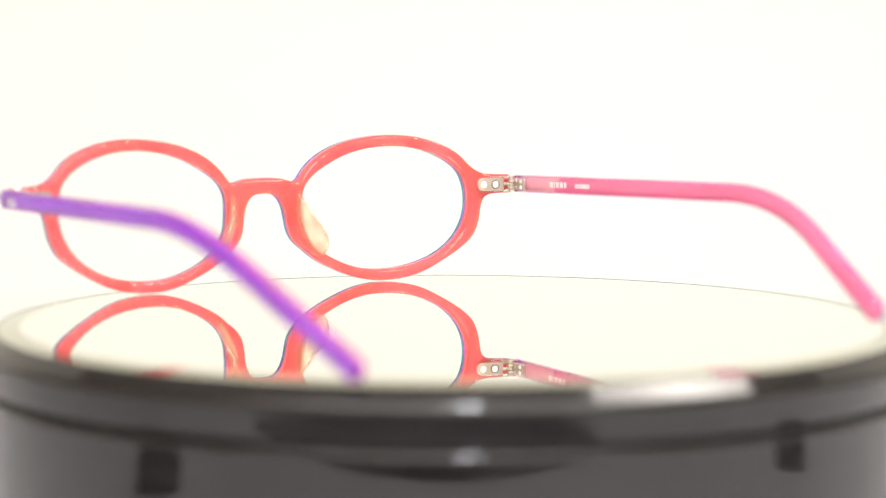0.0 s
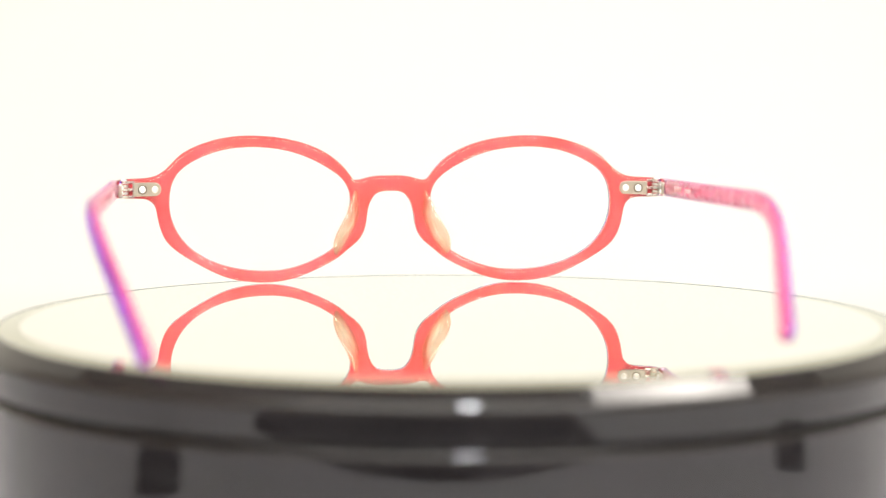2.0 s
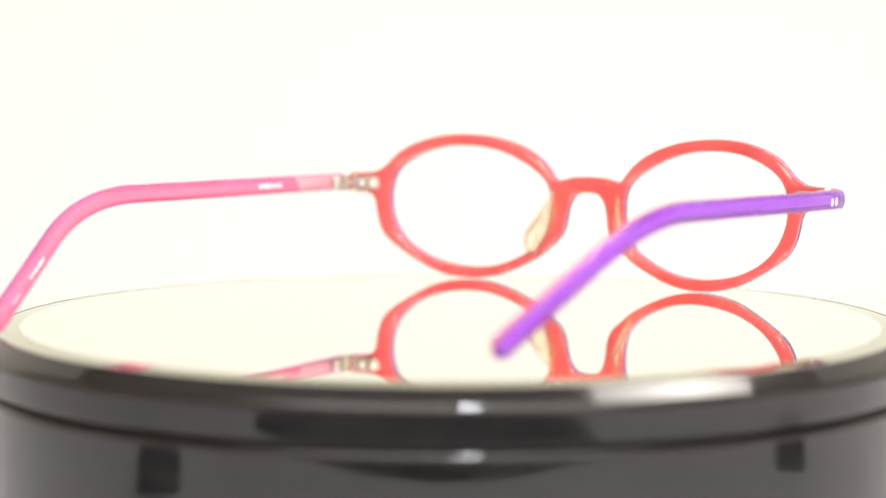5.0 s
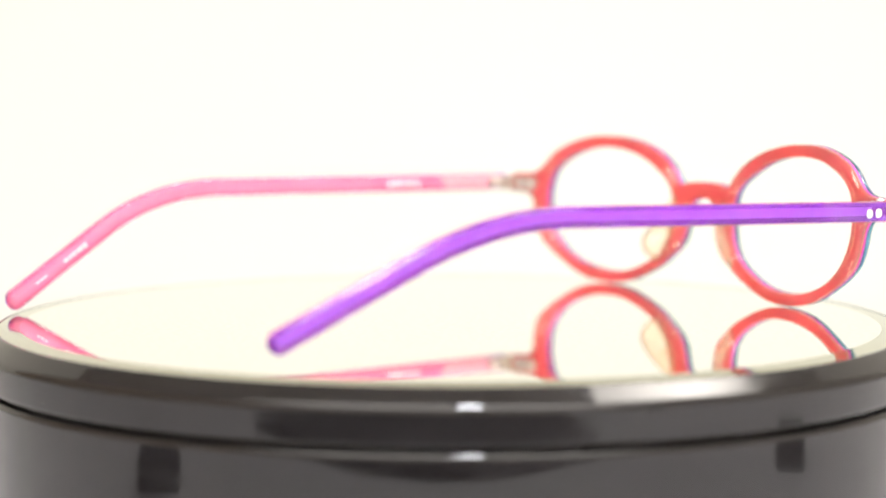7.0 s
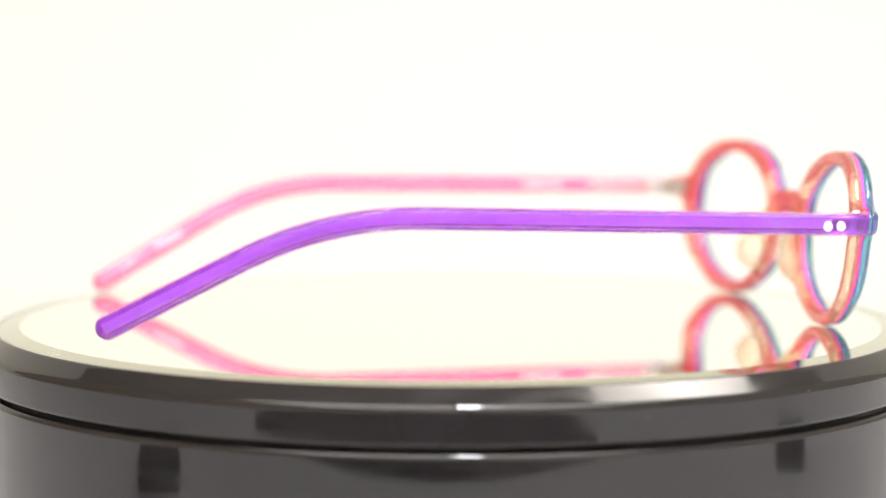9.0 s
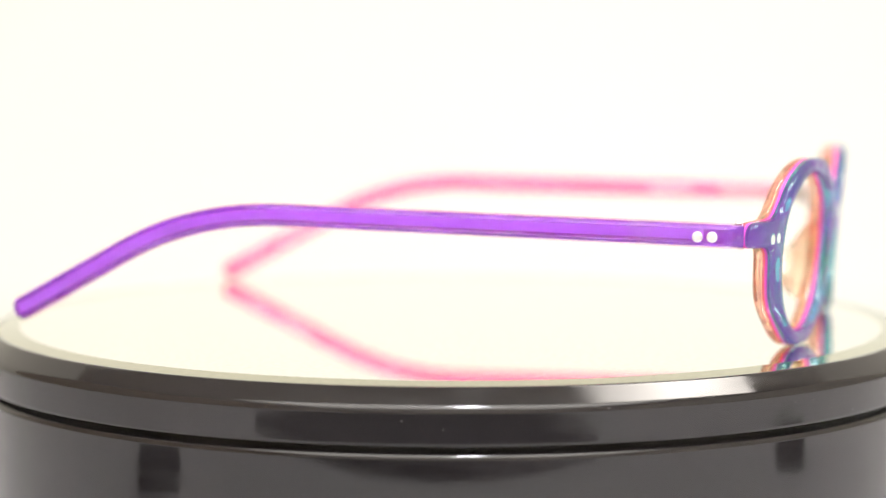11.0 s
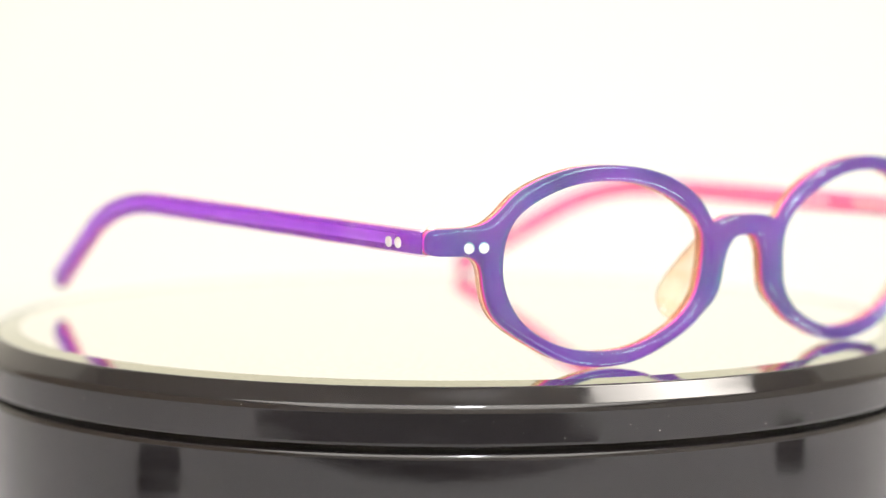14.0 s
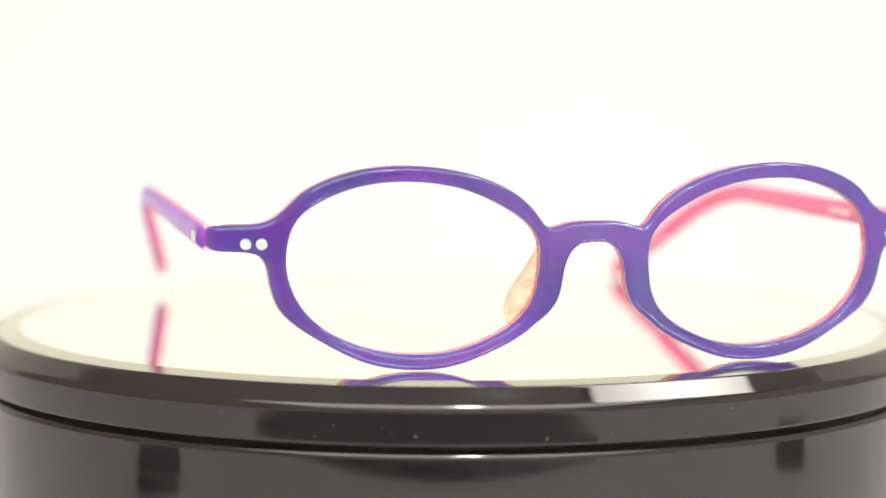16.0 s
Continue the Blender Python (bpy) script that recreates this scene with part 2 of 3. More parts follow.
def softbox(m, w, h, emit, label):
    thing = new("softbox")
    thing.matrix_basis = m
    bm = bmesh.new()
    box(bm, pose(0, 0, 0.03), w + 0.02, h + 0.02, 0.06, 0.004)
    part("housing", bm, DARK, thing)
    bm = bmesh.new()
    bmesh.ops.create_cone(bm, cap_ends=True, segments=16, radius1=0.008, radius2=0.008, depth=1.60 - m.translation.z - 0.06, matrix=pose(0, 0, (1.60 - m.translation.z + 0.06) / 2))
    part("rod", bm, STEEL, thing)
    bm = bmesh.new()
    box(bm, pose(0, 0, -0.004), w, h, 0.006)
    part("diffuser", bm, emit, thing, "glowing white diffuser")
    return tagged(thing, label, "softbox")


softbox(pose(0.42, 0.04, 0.70, 0, 0, 37), 0.44, 0.22, DIFFUSER, "black softbox with a glowing white diffuser hung above the table")
softbox(pose(0.042, -0.42, 0.64), 0.05, 0.18, BULB, "small black hanging lamp with a cold white LED face")


def block(x, y, turn, w, h):
    thing = new("block")
    thing.matrix_basis = pose(x, y, TABLE_Z, 0, 0, turn)
    bm = bmesh.new()
    box(bm, pose(0, 0, h / 2), w, 0.02, h, 0.002)
    part("body", bm, DARK, thing)
    return tagged(thing, "small matte black block lying on the white table", "block")


block(-0.157, -0.121, 110, 0.030, 0.009)
block(0.197, -0.088, 84, 0.026, 0.009)


def mat():
    bm = bmesh.new()
    box(bm, pose(-0.0275, -0.411, TABLE_Z + 0.002), 0.285, 0.364, 0.004, 0.001)
    return tagged(part("mat", bm, DARK, smooth=False), "plain black mat on the table under the camera", "mat")


mat()


# unseen panel, added to light the spectacles from the camera side
def ceiling_light():
    thing = new("ceiling_light")
    bm = bmesh.new()
    box(bm, pose(0, -1.18, 1.585), 2.4, 1.6, 0.03, 0.003)
    part("frame", bm, CEILING, thing)
    bm = bmesh.new()
    box(bm, pose(0, -1.18, 1.566), 2.34, 1.54, 0.006)
    part("diffuser", bm, PANEL, thing, "glowing white diffuser")
    return tagged(thing, "wide white glowing panel added overhead as unseen fill light", "ceiling light")


ceiling_light()


# ---- turntable ----
def turntable():
    thing = new("turntable")
    thing.location = (0, 0, TABLE_Z)
    up = -TABLE_Z
    base = part("base", revolve([(0, 0), (92.5 * MM, 0), (94.6 * MM, 0.8 * MM), (95 * MM, 2 * MM), (95 * MM, up - 11.9 * MM)] + [((93.8 + 1.2 * math.cos(a)) * MM, up + (-11.9 + 1.2 * math.sin(a)) * MM) for a in [radians(k) for k in range(10, 91, 10)]] + [ (92.0 * MM, up - 10.7 * MM), (92.0 * MM, up - 9.0 * MM), (0, up - 9.0 * MM)]), BLACK, thing, "glossy black plastic base")
    platter = new("platter")
    platter.parent = thing
    platter["label"] = "glossy black rim round a bevelled mirror, with specks of dust"
    platter.location = (0, 0, up)
    rim = part("rim", revolve([(0, -8.6 * MM), (91.6 * MM, -8.6 * MM), (91.8 * MM, -9.9 * MM), (94.6 * MM, -9.9 * MM), (95.0 * MM, -9.5 * MM), (95.1 * MM, -9.2 * MM), (95.1 * MM, -4.3 * MM)] + [((93.1 + 2.0 * math.cos(a)) * MM, (-4.3 + 2.0 * math.sin(a)) * MM) for a in [radians(k) for k in range(4, 50, 5)]] + [(92.15 * MM, -0.58 * MM), (91.95 * MM, -0.42 * MM), (91.8 * MM, -0.33 * MM), (91.35 * MM, -0.33 * MM), (91.3 * MM, -0.8 * MM), (0, -1.0 * MM)]), BLACK, platter, "glossy black plastic rim")
    part("bevel", revolve([(87.0 * MM, -0.6 * MM), (87.0 * MM, -0.008 * MM), (91.3 * MM, -0.36 * MM), (91.3 * MM, -0.65 * MM)]), BEVEL, platter, "greenish bevelled glass edge", False)
    part("mirror", revolve([(0, -0.7 * MM), (86.98 * MM, -0.7 * MM), (86.98 * MM, 0), (0, 0)]), MIRROR, platter, "clear round mirror", False)
    rnd = random.Random(4)
    for k in range(34):
        a, z = rnd.uniform(0, 2 * math.pi), rnd.uniform(-9.0, -3.6)
        r = (95.0 + 0.15 * (1 - ((z + 6.3) / 3.2) ** 2)) * MM
        s = rnd.choice((0.05, 0.06, 0.08, 0.12)) * MM
        bm = bmesh.new()
        bmesh.ops.create_icosphere(bm, subdivisions=1, radius=1, matrix=pose(r * math.cos(a), r * math.sin(a), z * MM, 0, 0, math.degrees(a)) @ Matrix.Diagonal((0.03 * MM, s * rnd.uniform(0.6, 1.8), s, 1)))
        part("dust_speck", bm, DUST, platter)
    for k in range(9):                           # a few pale crumbs on the edge of the glass
        a, r = radians(rnd.uniform(-65.8 - 4, -65.8 + 4)), rnd.uniform(87.5, 91.0)
        bm = bmesh.new()
        bmesh.ops.create_icosphere(bm, subdivisions=1, radius=1, matrix=pose(r * MM * math.cos(a), r * MM * math.sin(a), (-0.02 - 0.08 * (r - 87)) * MM, 0, 0, rnd.uniform(0, 180)) @ Matrix.Diagonal((rnd.uniform(0.08, 0.3) * MM, 0.09 * MM, 0.07 * MM, 1)))
        part("dust_speck", bm, CRUMB, platter)
    return tagged(thing, "black mirror-topped display turntable on the white table", "turntable"), platter


TURNTABLE, PLATTER = turntable()

# ---- spectacles ----
X0 = -5.75                             # symmetry plane, millimetres from the axis
RING_U, RING_Z = 31.4, 17.6


def superell(u, z, a, b, n=2.2):
    q = (abs(u / a) ** n + abs(z / b) ** n) ** (1 / n)
    g = math.hypot(u / a ** 2, z / b ** 2) / max(q, 1e-6) + 1e-9
    return (q - 1) / g


def smin(a, b, k):
    h = max(k - abs(a - b), 0) / k
    return min(a, b) - h * h * k / 4


def outline(u, z):
    """Signed distance, in millimetres, to the outer outline of the front."""
    u = abs(u)
    lift = 0.05 * (u - RING_U)
    du, dz = u - RING_U, z - RING_Z - lift
    turn = math.degrees(math.atan2(dz / 17.35, du / 24.05))
    # fuller above the nose, cut away at the lower outer corner
    swell = 1 + 0.030 * math.exp(-((turn - 138) / 27) ** 2) - 0.040 * math.exp(-((turn + 53) / 17) ** 2) - 0.048 * math.exp(-((turn + 126) / 20) ** 2)
    swell += 0.012 * math.exp(-((turn + 28) / 9) ** 2) + 0.012 * math.exp(-((turn - 42) / 12) ** 2)
    d = superell(du / swell, dz / swell, 24.05, 17.35, 2.14)
    # end piece
    du, dz = abs(u - 58.0) - 7.4, abs(z - 22.85) - (2.38 - 0.03 * (u - 58))
    e = math.hypot(max(du + 1.3, 0), max(dz + 1.3, 0)) + min(max(du + 1.3, dz + 1.3), 0) - 1.3
    d = smin(d, e, 3.6)
    # bridge
    br = max(z - (25.4 - 0.0005 * u ** 4), (21.75 - 0.0046 * min(u, 6.2) ** 4) - z, u - 8.6)
    d = smin(d, br, 3.4)
    # nose flank
    d = smin(d, superell(u - 10.0, z - 14.6, 3.9, 5.2, 2), 2.2)
    return d


def trace(fn, u0, u1, z0, z1, step):
    """The zero line of fn as one closed loop, by marching squares."""
    nu, nz = int((u1 - u0) / step) + 1, int((z1 - z0) / step) + 1
    val = [[fn(u0 + i * step, z0 + j * step) for j in range(nz)] for i in range(nu)]
    link = {}
    for i in range(nu - 1):
        for j in range(nz - 1):
            cor = ((i, j), (i + 1, j), (i + 1, j + 1), (i, j + 1))
            cross = []
            for p, q in zip(cor, cor[1:] + cor[:1]):
                if (val[p[0]][p[1]] < 0) != (val[q[0]][q[1]] < 0):
                    cross.append((min(p, q), max(p, q)))
            for p, q in zip(cross[::2], cross[1::2]):
                link.setdefault(p, []).append(q)
                link.setdefault(q, []).append(p)
    best = []
    seen = set()
    for first in link:
        if first in seen:
            continue
        loop, at = [], first
        while at is not None and at not in seen:
            seen.add(at)
            loop.append(at)
            at = next((n for n in link[at] if n not in seen), None)
        if len(loop) > len(best):
            best = loop
    pts = []
    for p, q in best:
        a, b = val[p[0]][p[1]], val[q[0]][q[1]]
        k = a / (a - b)
        pts.append(Vector((u0 + step * (p[0] + k * (q[0] - p[0])), z0 + step * (p[1] + k * (q[1] - p[1])))))
    return pts


def resample(pts, count):
    n = len(pts)
    acc = [0.0]
    for i in range(n):
        acc.append(acc[-1] + (pts[(i + 1) % n] - pts[i]).length)
    out, i = [], 0
    for k in range(count):
        s = acc[-1] * k / count
        while acc[i + 1] < s:
            i += 1
        out.append(pts[i].lerp(pts[(i + 1) % n], (s - acc[i]) / max(acc[i + 1] - acc[i], 1e-9)))
    for _ in range(2):
        out = [(out[i - 1] + out[i] * 2 + out[(i + 1) % count]) / 4 for i in range(count)]
    return out


def normals(pts):
    out = []
    area = sum(a.x * b.y - b.x * a.y for a, b in zip(pts, pts[1:] + pts[:1]))
    for i in range(len(pts)):
        t = (pts[(i + 1) % len(pts)] - pts[i - 1]).normalized()
        out.append(Vector((t.y, -t.x)) if area > 0 else Vector((-t.y, t.x)))
    return out


OUTER = resample(trace(outline, -68, 68, -2, 38, 0.5), 520)
OUTER_N = normals(OUTER)


def hole_edge(a):
    """The edge of a lens opening at the angle a: drawn up to the bridge and to the end piece, flatter at the lower nose side."""
    c, s = math.cos(a), math.sin(a)
    k = (abs(c) ** 2.14 + abs(s) ** 2.14) ** (-1 / 2.14)
    turn = math.degrees(math.atan2(s, c))
    k *= 1.004 + 0.056 * math.exp(-((turn - 154) / 17) ** 2) + 0.026 * math.exp(-((turn - 30) / 15) ** 2)
    k *= 1 - 0.030 * math.exp(-((turn + 128) / 20) ** 2) - 0.012 * math.exp(-((turn + 20) / 22) ** 2)
    return RING_U - 0.2 + 21.25 * k * c, RING_Z + 14.6 * k * s + 0.05 * 21.25 * k * c


def lens_hole(side):
    edge = [hole_edge(2 * math.pi * i / 180) for i in range(180)]
    return [Vector((side * u, z)) for u, z in edge]


def bow(u, z):
    """How far the front stands forward: a gentle wrap, end pieces that turn back, the left side a little ahead."""
    v = max(abs(u) - 55.5, 0)
    return 77.5 - 6.4 * (u / 57) ** 2 + 0.022 * max(-u, 0) - 0.01 * v * v + 0.08 * (z - 20)


def place(u, z, d):
    return ((X0 + u) * MM, (bow(u, z) - d) * MM, z * MM)


def front_layer(name, profile, material, parent, label):
    """A closed slab with the outline of the front. profile: (inset, depth behind the front face)."""
    bm = bmesh.new()
    holes = [lens_hole(-1), lens_hole(1)]
    loops = [(OUTER, OUTER_N, 1)] + [(h, normals(h), -1) for h in holes]
    rows = []
    for inset, d in profile:
        rows.append([[bm.verts.new(place(p.x - n.x * inset * sg, p.y - n.y * inset * sg, d)) for p, n in zip(pts, ns)] for pts, ns, sg in loops])
    for i in range(len(rows) - 1):
        for a, b in zip(rows[i], rows[i + 1]):
            for k in range(len(a)):
                j = (k + 1) % len(a)
                bm.faces.new((a[k], a[j], b[j], b[k]))
    for row, (inset, d) in ((rows[0], profile[0]), (rows[-1], profile[-1])):
        flat, verts, es = [], [], []
        for loop, (pts, ns, sg) in zip(row, loops):
            first = len(flat)
            for k, (p, n) in enumerate(zip(pts, ns)):
                flat.append(Vector((p.x - n.x * inset * sg, p.y - n.y * inset * sg)))
                verts.append(loop[k])
                es.append((first + k, first + (k + 1) % len(pts)))
        at, _, tris, source, _, _ = delaunay_2d_cdt(flat, es, [], 0, 1e-6)
        corner = [verts[o[0]] if o else bm.verts.new(place(p.x, p.y, d)) for p, o in zip(at, source)]
        x0, y0 = np.array([flat[i] for i, _ in es]).T
        x1, y1 = np.array([flat[j] for _, j in es]).T
        for tri in tris:
            mid = sum((at[i] for i in tri), Vector((0, 0))) / 3
            crossed = ((y0 > mid.y) != (y1 > mid.y)) & (mid.x < x0 + (mid.y - y0) * (x1 - x0) / np.where(y1 == y0, 1, y1 - y0))
            if crossed.sum() % 2:
                bm.faces.new([corner[i] for i in tri])
    ob = part(name, bm, material, parent, label)
    for p in ob.data.polygons:                   # flat caps, crisp where a wall meets a joint
        p.use_smooth = len(p.vertices) == 4
    return ob


SPEX = new("eyeglasses")
tagged(SPEX, "oval acetate eyeglasses, violet outside and pink-red inside, open on the mirror", "eyeglasses")

front_layer("front_layer", [(0.95, 0.0), (0.82, 0.03), (0.64, 0.10), (0.47, 0.22), (0.30, 0.40), (0.16, 0.62), (0.05, 0.88), (0.0, 1.12), (0.0, 1.95)],
            TEAL, SPEX, "clear teal front layer that looks violet over the pink")
front_layer("middle_layer", [(0.02, 1.80), (0.02, 1.95), (0.0, 1.95), (0.0, 2.34), (0.02, 2.36), (0.02, 2.37)], PINK, SPEX, "thin opaque pink middle layer")
front_layer("coral_layer", [(0.02, 2.34), (0.02, 2.36), (0.0, 2.38), (0.0, 2.66), (0.02, 2.68), (0.02, 2.80)], CORAL, SPEX, "thin opaque coral layer")
front_layer("back_layer", [(0.0, 2.67), (0.0, 3.5), (0.05, 3.8), (0.16, 4.12), (0.34, 4.38), (0.54, 4.56), (0.70, 4.63), (0.80, 4.64)],
            AMBER, SPEX, "clear amber back layer that looks coral red")


def temple(side):
    """An arm: straight, then bent down to a rounded tip. side 1: the wearer's right."""
    arm = new("temple")
    arm.parent = SPEX
    if side > 0:
        a, b, c = Vector((X0 + 65.0, 66.2, 22.8)), Vector((59.2, -33.0, 25.3)), Vector((50.8, -71.0, 5.6))
    else:
        a, b, c = Vector((X0 - 65.0, 67.3, 22.9)), Vector((-71.6, -31.0, 24.0)), Vector((-60.2, -69.5, 2.45))
    # rounded centre line
    r = 17.0
    p, q = b + (a - b).normalized() * r, b + (c - b).normalized() * r
    line = [a.lerp(p, k / 24) for k in range(25)]
    for k in range(1, 16):
        t = k / 16
        line.append(p.lerp(b, t).lerp(b.lerp(q, t), t))
    line += [q.lerp(c, k / 10) for k in range(11)]
    tail = (c - b).normalized()
    n = len(line)
    ends = [(0.45, 0.97), (0.9, 0.88), (1.35, 0.72), (1.7, 0.50), (1.95, 0.2)]
    rings = [(pt, 1.0) for pt in line] + [(c + tail * e, sc) for e, sc in ends]
    seg = 28
    for layer, (stuff, lab) in enumerate(((TEMPLE_VIOLET, "bright violet outer layer"), (TEMPLE_PINK, "translucent pink inner layer"))):
        bm = bmesh.new()
        across = bm.verts.layers.float_vector.new("across")
        rows = []
        for i, (pt, sc) in enumerate(rings):
            if layer and i < 1:                  # the inner layer is cut back for the hinge leaf
                continue
            nxt, prv = rings[min(i + 1, len(rings) - 1)][0], rings[max(i - 1, 0)][0]
            t = (nxt - prv).normalized()
            side_v = Vector((1, 0, 0))
            side_v = (side_v - t * side_v.dot(t)).normalized() * side
            up = side_v.cross(t) * side
            if up.z < 0:
                up = -up
            f = min(i / n, 1)
            h = (1.92 + 0.13 * max(0, (f - 0.55) / 0.45)) * sc
            w = (1.35 + 0.2 * max(0, (f - 0.6) / 0.4)) * sc
            row = []
            for k in range(seg // 2 + 1):
                part_of = math.radians(77)
                if layer:
                    part_of += math.radians(1.5)
                ang = -part_of + 2 * part_of * k / (seg // 2) if layer == 0 else part_of + 2 * (math.pi - part_of) * k / (seg // 2)
                cc, ss = math.cos(ang), math.sin(ang)
                e = (abs(cc) ** 2.5 + abs(ss) ** 2.5) ** (-1 / 2.5)
                off = side_v * (w * e * cc + 0.15) + up * (h * e * ss)
                row.append(bm.verts.new((pt + off) * MM))
                row[-1][across] = (2.2 * e * ss, 0.06 * i, 3.0 * side + 7 * layer)
            rows.append(row)
        for ra, rb in zip(rows, rows[1:]):
            for k in range(len(ra)):
                j = (k + 1) % len(ra)
                bm.faces.new((ra[k], ra[j], rb[j], rb[k])).smooth = True
        bm.faces.new(rows[0])
        bm.faces.new(rows[-1])
        part("outer_layer" if layer == 0 else "inner_layer", bm, stuff, arm, lab)
    bm = bmesh.new()                             # the flat wire inside the arm
    rows = []
    for i, (pt, sc) in enumerate(rings[2:-4], 2):
        t = (rings[i + 1][0] - rings[i - 1][0]).normalized()
        side_v = Vector((1, 0, 0))
        side_v = (side_v - t * side_v.dot(t)).normalized() * side
        up = side_v.cross(t)
        f = min(i / n, 1)
        h = (1.92 + 0.13 * max(0, (f - 0.55) / 0.45)) * 0.42
        w = (1.35 + 0.2 * max(0, (f - 0.6) / 0.4)) * sc * 0.23 + 0.15
        rows.append([bm.verts.new((pt + side_v * (w + 0.22 * x) + up * (h * y - 0.1)) * MM) for x, y in ((-1, -1), (1, -1), (1, 1), (-1, 1))])
    for ra, rb in zip(rows, rows[1:]):
        for k in range(4):
            bm.faces.new((ra[k], ra[(k + 1) % 4], rb[(k + 1) % 4], rb[k]))
    bm.faces.new(rows[0])
    bm.faces.new(rows[-1])
    part("wire_core", bm, CORE, arm, "pale flat wire core inside the acetate", False)
    for way in (1, -1):                          # clear polished edges along the top and the bottom
        bm = bmesh.new()
        rows = []
        for i, (pt, sc) in enumerate(rings[:-2]):
            nxt, prv = rings[i + 1][0], rings[max(i - 1, 0)][0]
            t = (nxt - prv).normalized()
            side_v = Vector((1, 0, 0))
            side_v = (side_v - t * side_v.dot(t)).normalized()
            up = side_v.cross(t)
            if up.z < 0:
                up = -up
            f = min(i / n, 1)
            h = (1.92 + 0.13 * max(0, (f - 0.55) / 0.45)) * sc
            mid = pt + side_v * side * 0.15 + up * way * (h - 0.06)
            rows.append([bm.verts.new((mid + side_v * (1.02 * sc * math.cos(k * math.pi / 6)) + up * (0.36 * sc * math.sin(k * math.pi / 6))) * MM) for k in range(12)])
        for ra, rb in zip(rows, rows[1:]):
            for k in range(12):
                bm.faces.new((ra[k], ra[(k + 1) % 12], rb[(k + 1) % 12], rb[k]))
        bm.faces.new(rows[0])
        bm.faces.new(rows[-1])
        part("polished_edge", bm, CLEAR, arm, "clear polished edge")
    return arm, a, b, c


TEMPLES = {s: temple(s) for s in (1, -1)}


def hinge(side):
    """Two leaves, five knuckles and countersunk screws at the corner behind the end piece."""
    h = new("hinge")
    h.parent = SPEX
    h["label"] = "silver five-barrel hinge with round screws"
    yb = bow(side * 57, 23) - 4.64
    bm = bmesh.new()
    slope = math.degrees(math.atan(2 * 6.4 / 57))
    m = pose((X0 + side * 58.3) * MM, (yb - 0.50) * MM, 22.75 * MM, 0, 0, -side * slope)
    # rounded at the inner end, square at the knuckles
    rim = [(2.6, -1.6), (2.6, 1.6)] + [(-2.5 - 1.6 * math.sin(math.pi * k / 16), 1.6 * math.cos(math.pi * k / 16)) for k in range(17)]
    rows = [[bm.verts.new(m @ Vector((side * x * s * MM, y * MM, z * s * MM))) for x, z in rim] for y, s in ((0.5, 1.0), (-0.3, 1.0), (-0.47, 0.93), (-0.5, 0.85))]
    for ra, rb in zip(rows, rows[1:]):
        for k in range(len(ra)):
            bm.faces.new((ra[k], ra[(k + 1) % len(ra)], rb[(k + 1) % len(ra)], rb[k]))
    bm.faces.new(rows[0])
    bm.faces.new(rows[-1])
    part("front_leaf", bm, STEEL, h, smooth=False)
    for u in (55.7, 58.6):
        at = (yb - 0.98 - 0.26 * (u - 58.3)) * MM
        # raised disc; its darker steel stands in for shade in the countersink
        stud("countersink", 1.15 * MM, 0.10 * MM, pose((X0 + side * u) * MM, at, 22.7 * MM, 90, 0, -side * slope), SINK, h, "countersunk ring, darkened in place of recess shade")
        stud("screw", 0.80 * MM, 0.30 * MM, pose((X0 + side * u) * MM, at - 0.06 * MM, 22.7 * MM, 90, 0, -side * slope), RIVET, h)
    x, y = X0 + side * 62.9, yb - 1.6
    for k, z in enumerate((24.5, 23.65, 22.8, 21.95, 21.1)):
        bm = bmesh.new()
        bmesh.ops.create_cone(bm, cap_ends=True, segments=20, radius1=1.15 * MM, radius2=1.15 * MM, depth=0.68 * MM, matrix=pose(x * MM, y * MM, z * MM))
        if k % 2:                                # a lug back to the arm, or in to the front
            box(bm, pose((x + side * 0.55) * MM, (y - 1.3) * MM, z * MM), 1.2 * MM, 2.2 * MM, 0.64 * MM, 0.1 * MM, 1)
        else:
            box(bm, pose((x - side * 1.3) * MM, (y + 0.25) * MM, z * MM), 2.2 * MM, 1.2 * MM, 0.64 * MM, 0.1 * MM, 1)
        part("knuckle", bm, POLISHED, h, smooth=False)
    stud("pin", 0.8 * MM, 0.5 * MM, pose(x * MM, y * MM, 24.84 * MM), RIVET, h)
    bm = bmesh.new()
    box(bm, pose((X0 + side * 63.6) * MM, (y - 2.6) * MM, 22.8 * MM), 0.9 * MM, 4.6 * MM, 2.9 * MM, 0.3 * MM, 2)
    part("temple_leaf", bm, STEEL, h)
    for dz in (-0.7, 0.7):
        stud("screw", 0.5 * MM, 0.3 * MM, pose((X0 + side * 63.15) * MM, (y - 3.8) * MM, (22.8 + dz) * MM, 0, -90 * side, 0), RIVET, h, "", 12)


for s in (1, -1):
    hinge(s)
    # two bright rivets on each end piece and on each arm
    for u in (56.65, 59.2):
        stud("rivet", 0.98 * MM, 0.16 * MM, pose((X0 + s * u) * MM, (bow(s * u, 22) - 0.05) * MM, 22.0 * MM, -90, 0, -s * 14), RIVET, SPEX, "polished silver rivet")
    for y in (58.4, 60.9):
        ab = TEMPLES[s][1]
        k = (66.4 - y) / (66.4 + 32)
        xx = ab.x + (TEMPLES[s][2].x - ab.x) * k + s * 1.47
        stud("rivet", 0.95 * MM, 0.16 * MM, pose(xx * MM, y * MM, 22.7 * MM, 0, 90 * s, 0), RIVET, TEMPLES[s][0], "polished silver rivet")


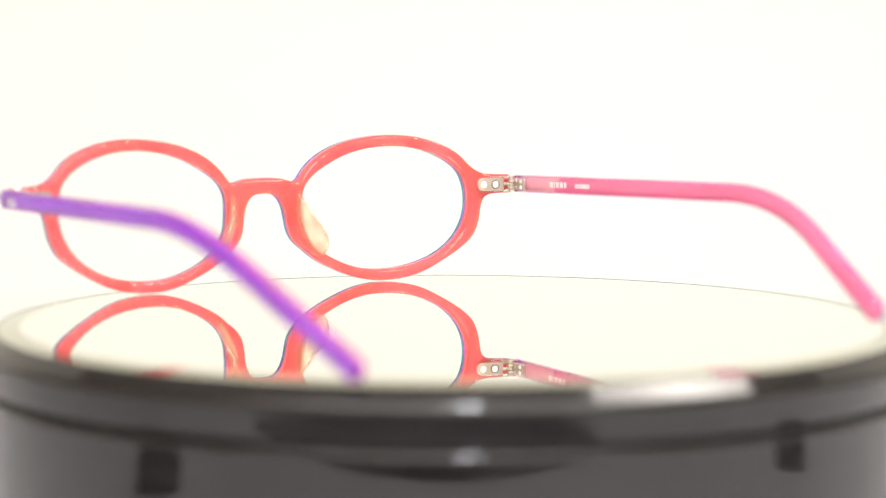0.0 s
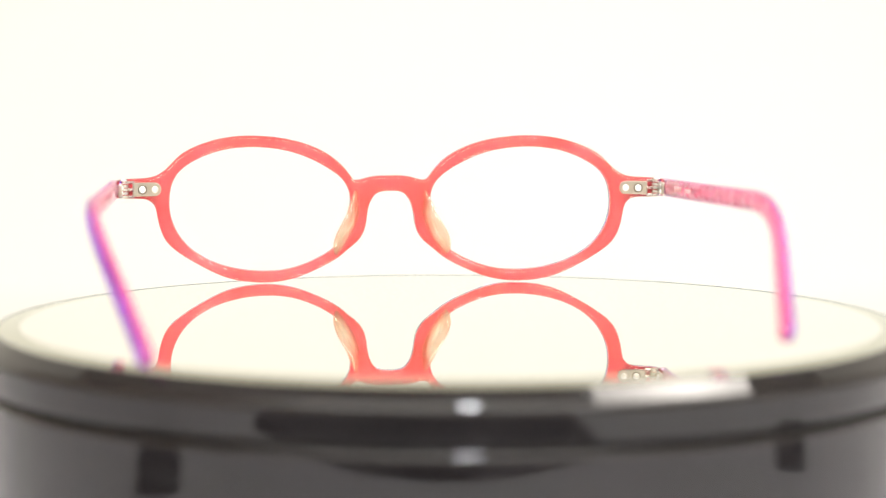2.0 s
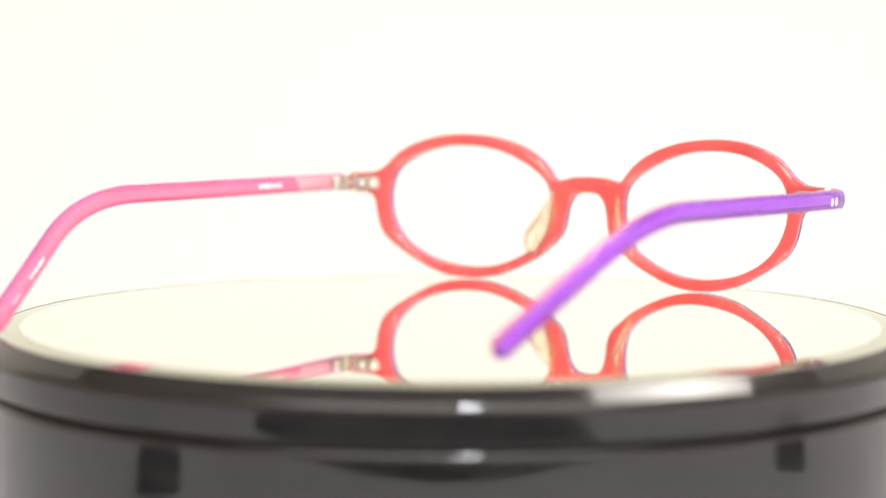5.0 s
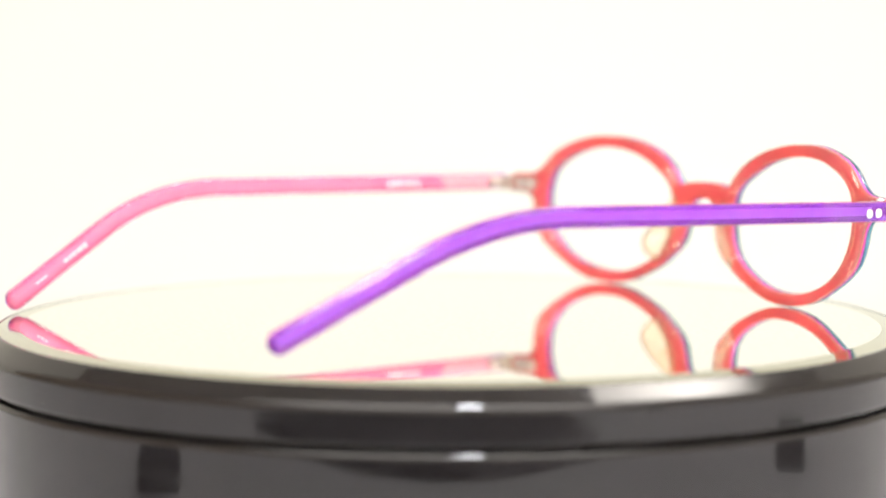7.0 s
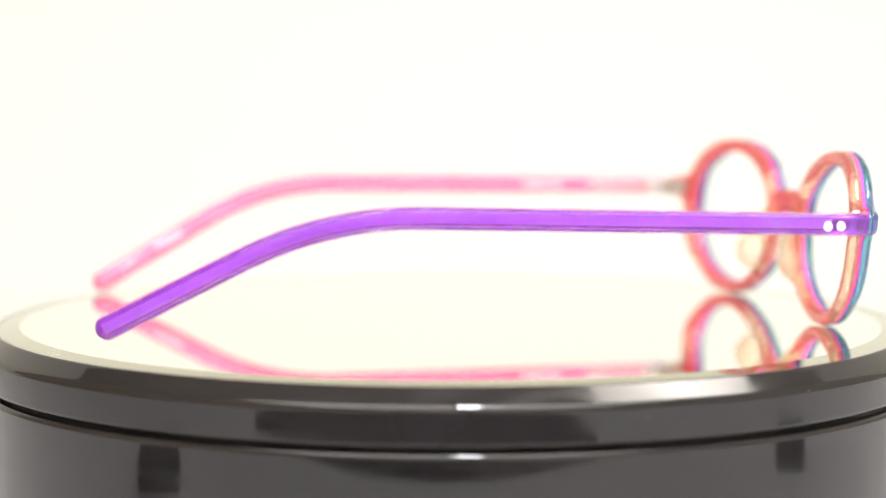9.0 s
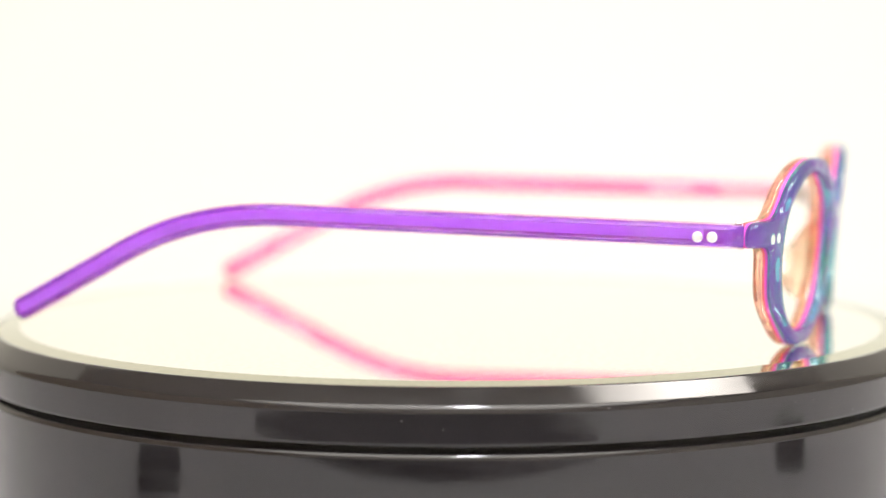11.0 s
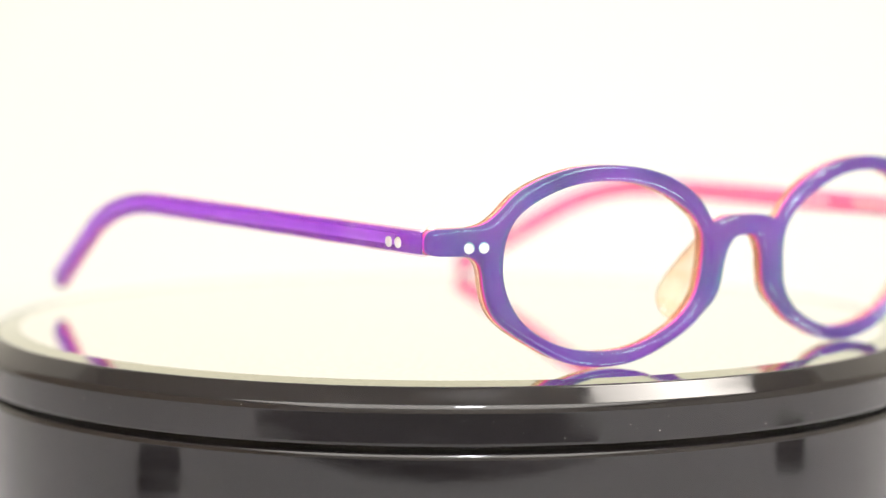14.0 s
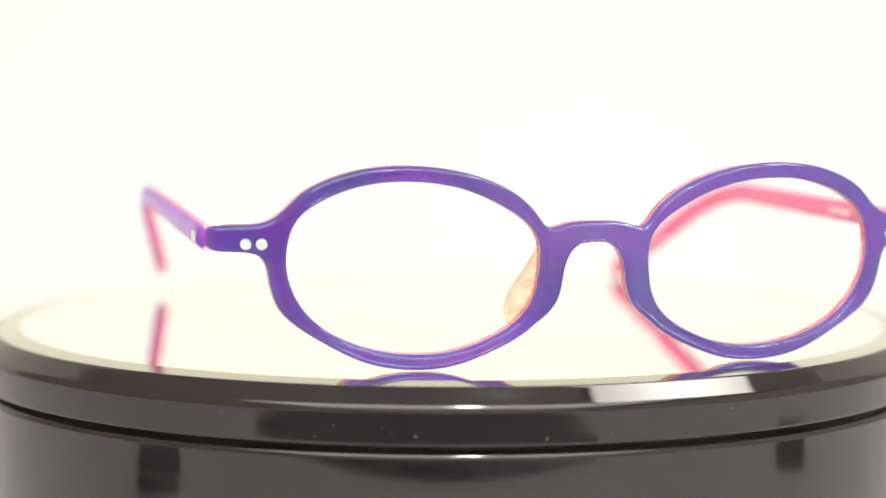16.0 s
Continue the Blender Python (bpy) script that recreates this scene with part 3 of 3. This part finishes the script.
def nose_pad(side):
    """A thin keel that runs down the nose side of the rim and splays backwards."""
    bm = bmesh.new()
    rows, count, seg = [], 18, 14
    for i in range(count + 1):
        t = i / count
        z = 21.8 - 15.2 * t
        swell = max(math.sin(math.pi * (0.03 + 0.96 * t ** 1.15)), 0.02)
        u = 8.2 + 8.5 * max(0.0, t - 0.35) ** 1.3
        back = 6.2 * swell ** 0.75 * (0.66 + 0.56 * t)
        way = Vector((0.52, -0.854))
        mid = Vector((u, bow(side * u, z) - 4.2)) + way * back * 0.42
        across = Vector((way.y, -way.x))
        row = []
        for k in range(seg):
            a = 2 * math.pi * k / seg
            p = mid + way * (back * 0.58 * math.cos(a)) + across * (1.05 * swell ** 0.5 * math.sin(a))
            row.append(bm.verts.new(((X0 + side * p.x) * MM, p.y * MM, z * MM)))
        rows.append(row)
    for ra, rb in zip(rows, rows[1:]):
        for k in range(seg):
            bm.faces.new((ra[k], ra[(k + 1) % seg], rb[(k + 1) % seg], rb[k]))
    bm.faces.new(rows[0])
    bm.faces.new(rows[-1])
    part("nose_pad", bm, PAD, SPEX, "pale peach translucent nose pad")


nose_pad(1)
nose_pad(-1)


def print_bars(side, y0, widths, gap, z, h):
    """Unreadable silver print on the inside of an arm, as plain bars."""
    arm, a, b, c = TEMPLES[side]
    y = y0
    for w in widths:
        k = (a.y - (y - w / 2)) / (a.y - b.y)
        pt = a.lerp(b, k)
        bm = bmesh.new()
        box(bm, pose((pt.x - side * 1.22) * MM, (y - w / 2) * MM, (pt.z + z) * MM), 0.06 * MM, w * MM, h * MM, 0.02 * MM, 1)
        part("print", bm, PRINT, arm, "silver printed mark")
        y -= w + gap


def tail_bars(side, share, widths, h):
    """The same on the bent end."""
    arm, a, b, c = TEMPLES[side]
    d = (b - c).normalized()
    turn = Euler((math.atan2(d.z, d.y), 0, math.atan2(-d.x, d.y)), "XYZ").to_matrix().to_4x4()
    at = b.lerp(c, share)
    for w in widths:
        at = at - d * (w + 0.4)
        bm = bmesh.new()
        box(bm, Matrix.Translation(((at.x - side * 1.33) * MM, at.y * MM, at.z * MM)) @ turn, 0.12 * MM, w * MM, h * MM, 0.02 * MM, 1)
        part("print", bm, PRINT, arm, "silver printed mark")


tail_bars(-1, 0.5, (0.8, 0.9, 0.6, 0.9, 0.8, 1.0), 1.2)
tail_bars(-1, 0.78, (0.8, 0.8, 0.8), 0.8)
print_bars(1, 49.5, (1.2, 0.4, 1.1, 1.2, 0.9), 0.5, 0.1, 1.3)
print_bars(1, 39.0, (0.8, 0.8, 0.5, 0.8, 0.8, 0.8), 0.25, 0.0, 1.0)
print_bars(-1, 40.0, (1.0, 0.8, 1.0, 0.8, 2.0, 1.4), 0.4, 0.0, 1.1)

# ---- depth of field: the lens is focused on the corner of the spectacles ----
cam.data.dof.use_dof = True
cam.data.dof.focus_object = next(o for o in TEMPLES[1][0].children if o.name.startswith("rivet"))
cam.data.dof.aperture_fstop = 8.5


# ---- what moves: platter and spectacles turn together ----
def motions():
    rows = [(k * 0.5, START + SPEED * k * 0.5) for k in range(33)]
    walk(SPEX, [(t, pose(0, 0, 0, 0, 0, -a)) for t, a in rows])
    walk(PLATTER, [(t, pose(0, 0, -TABLE_Z, 0, 0, -a)) for t, a in rows])


motions()
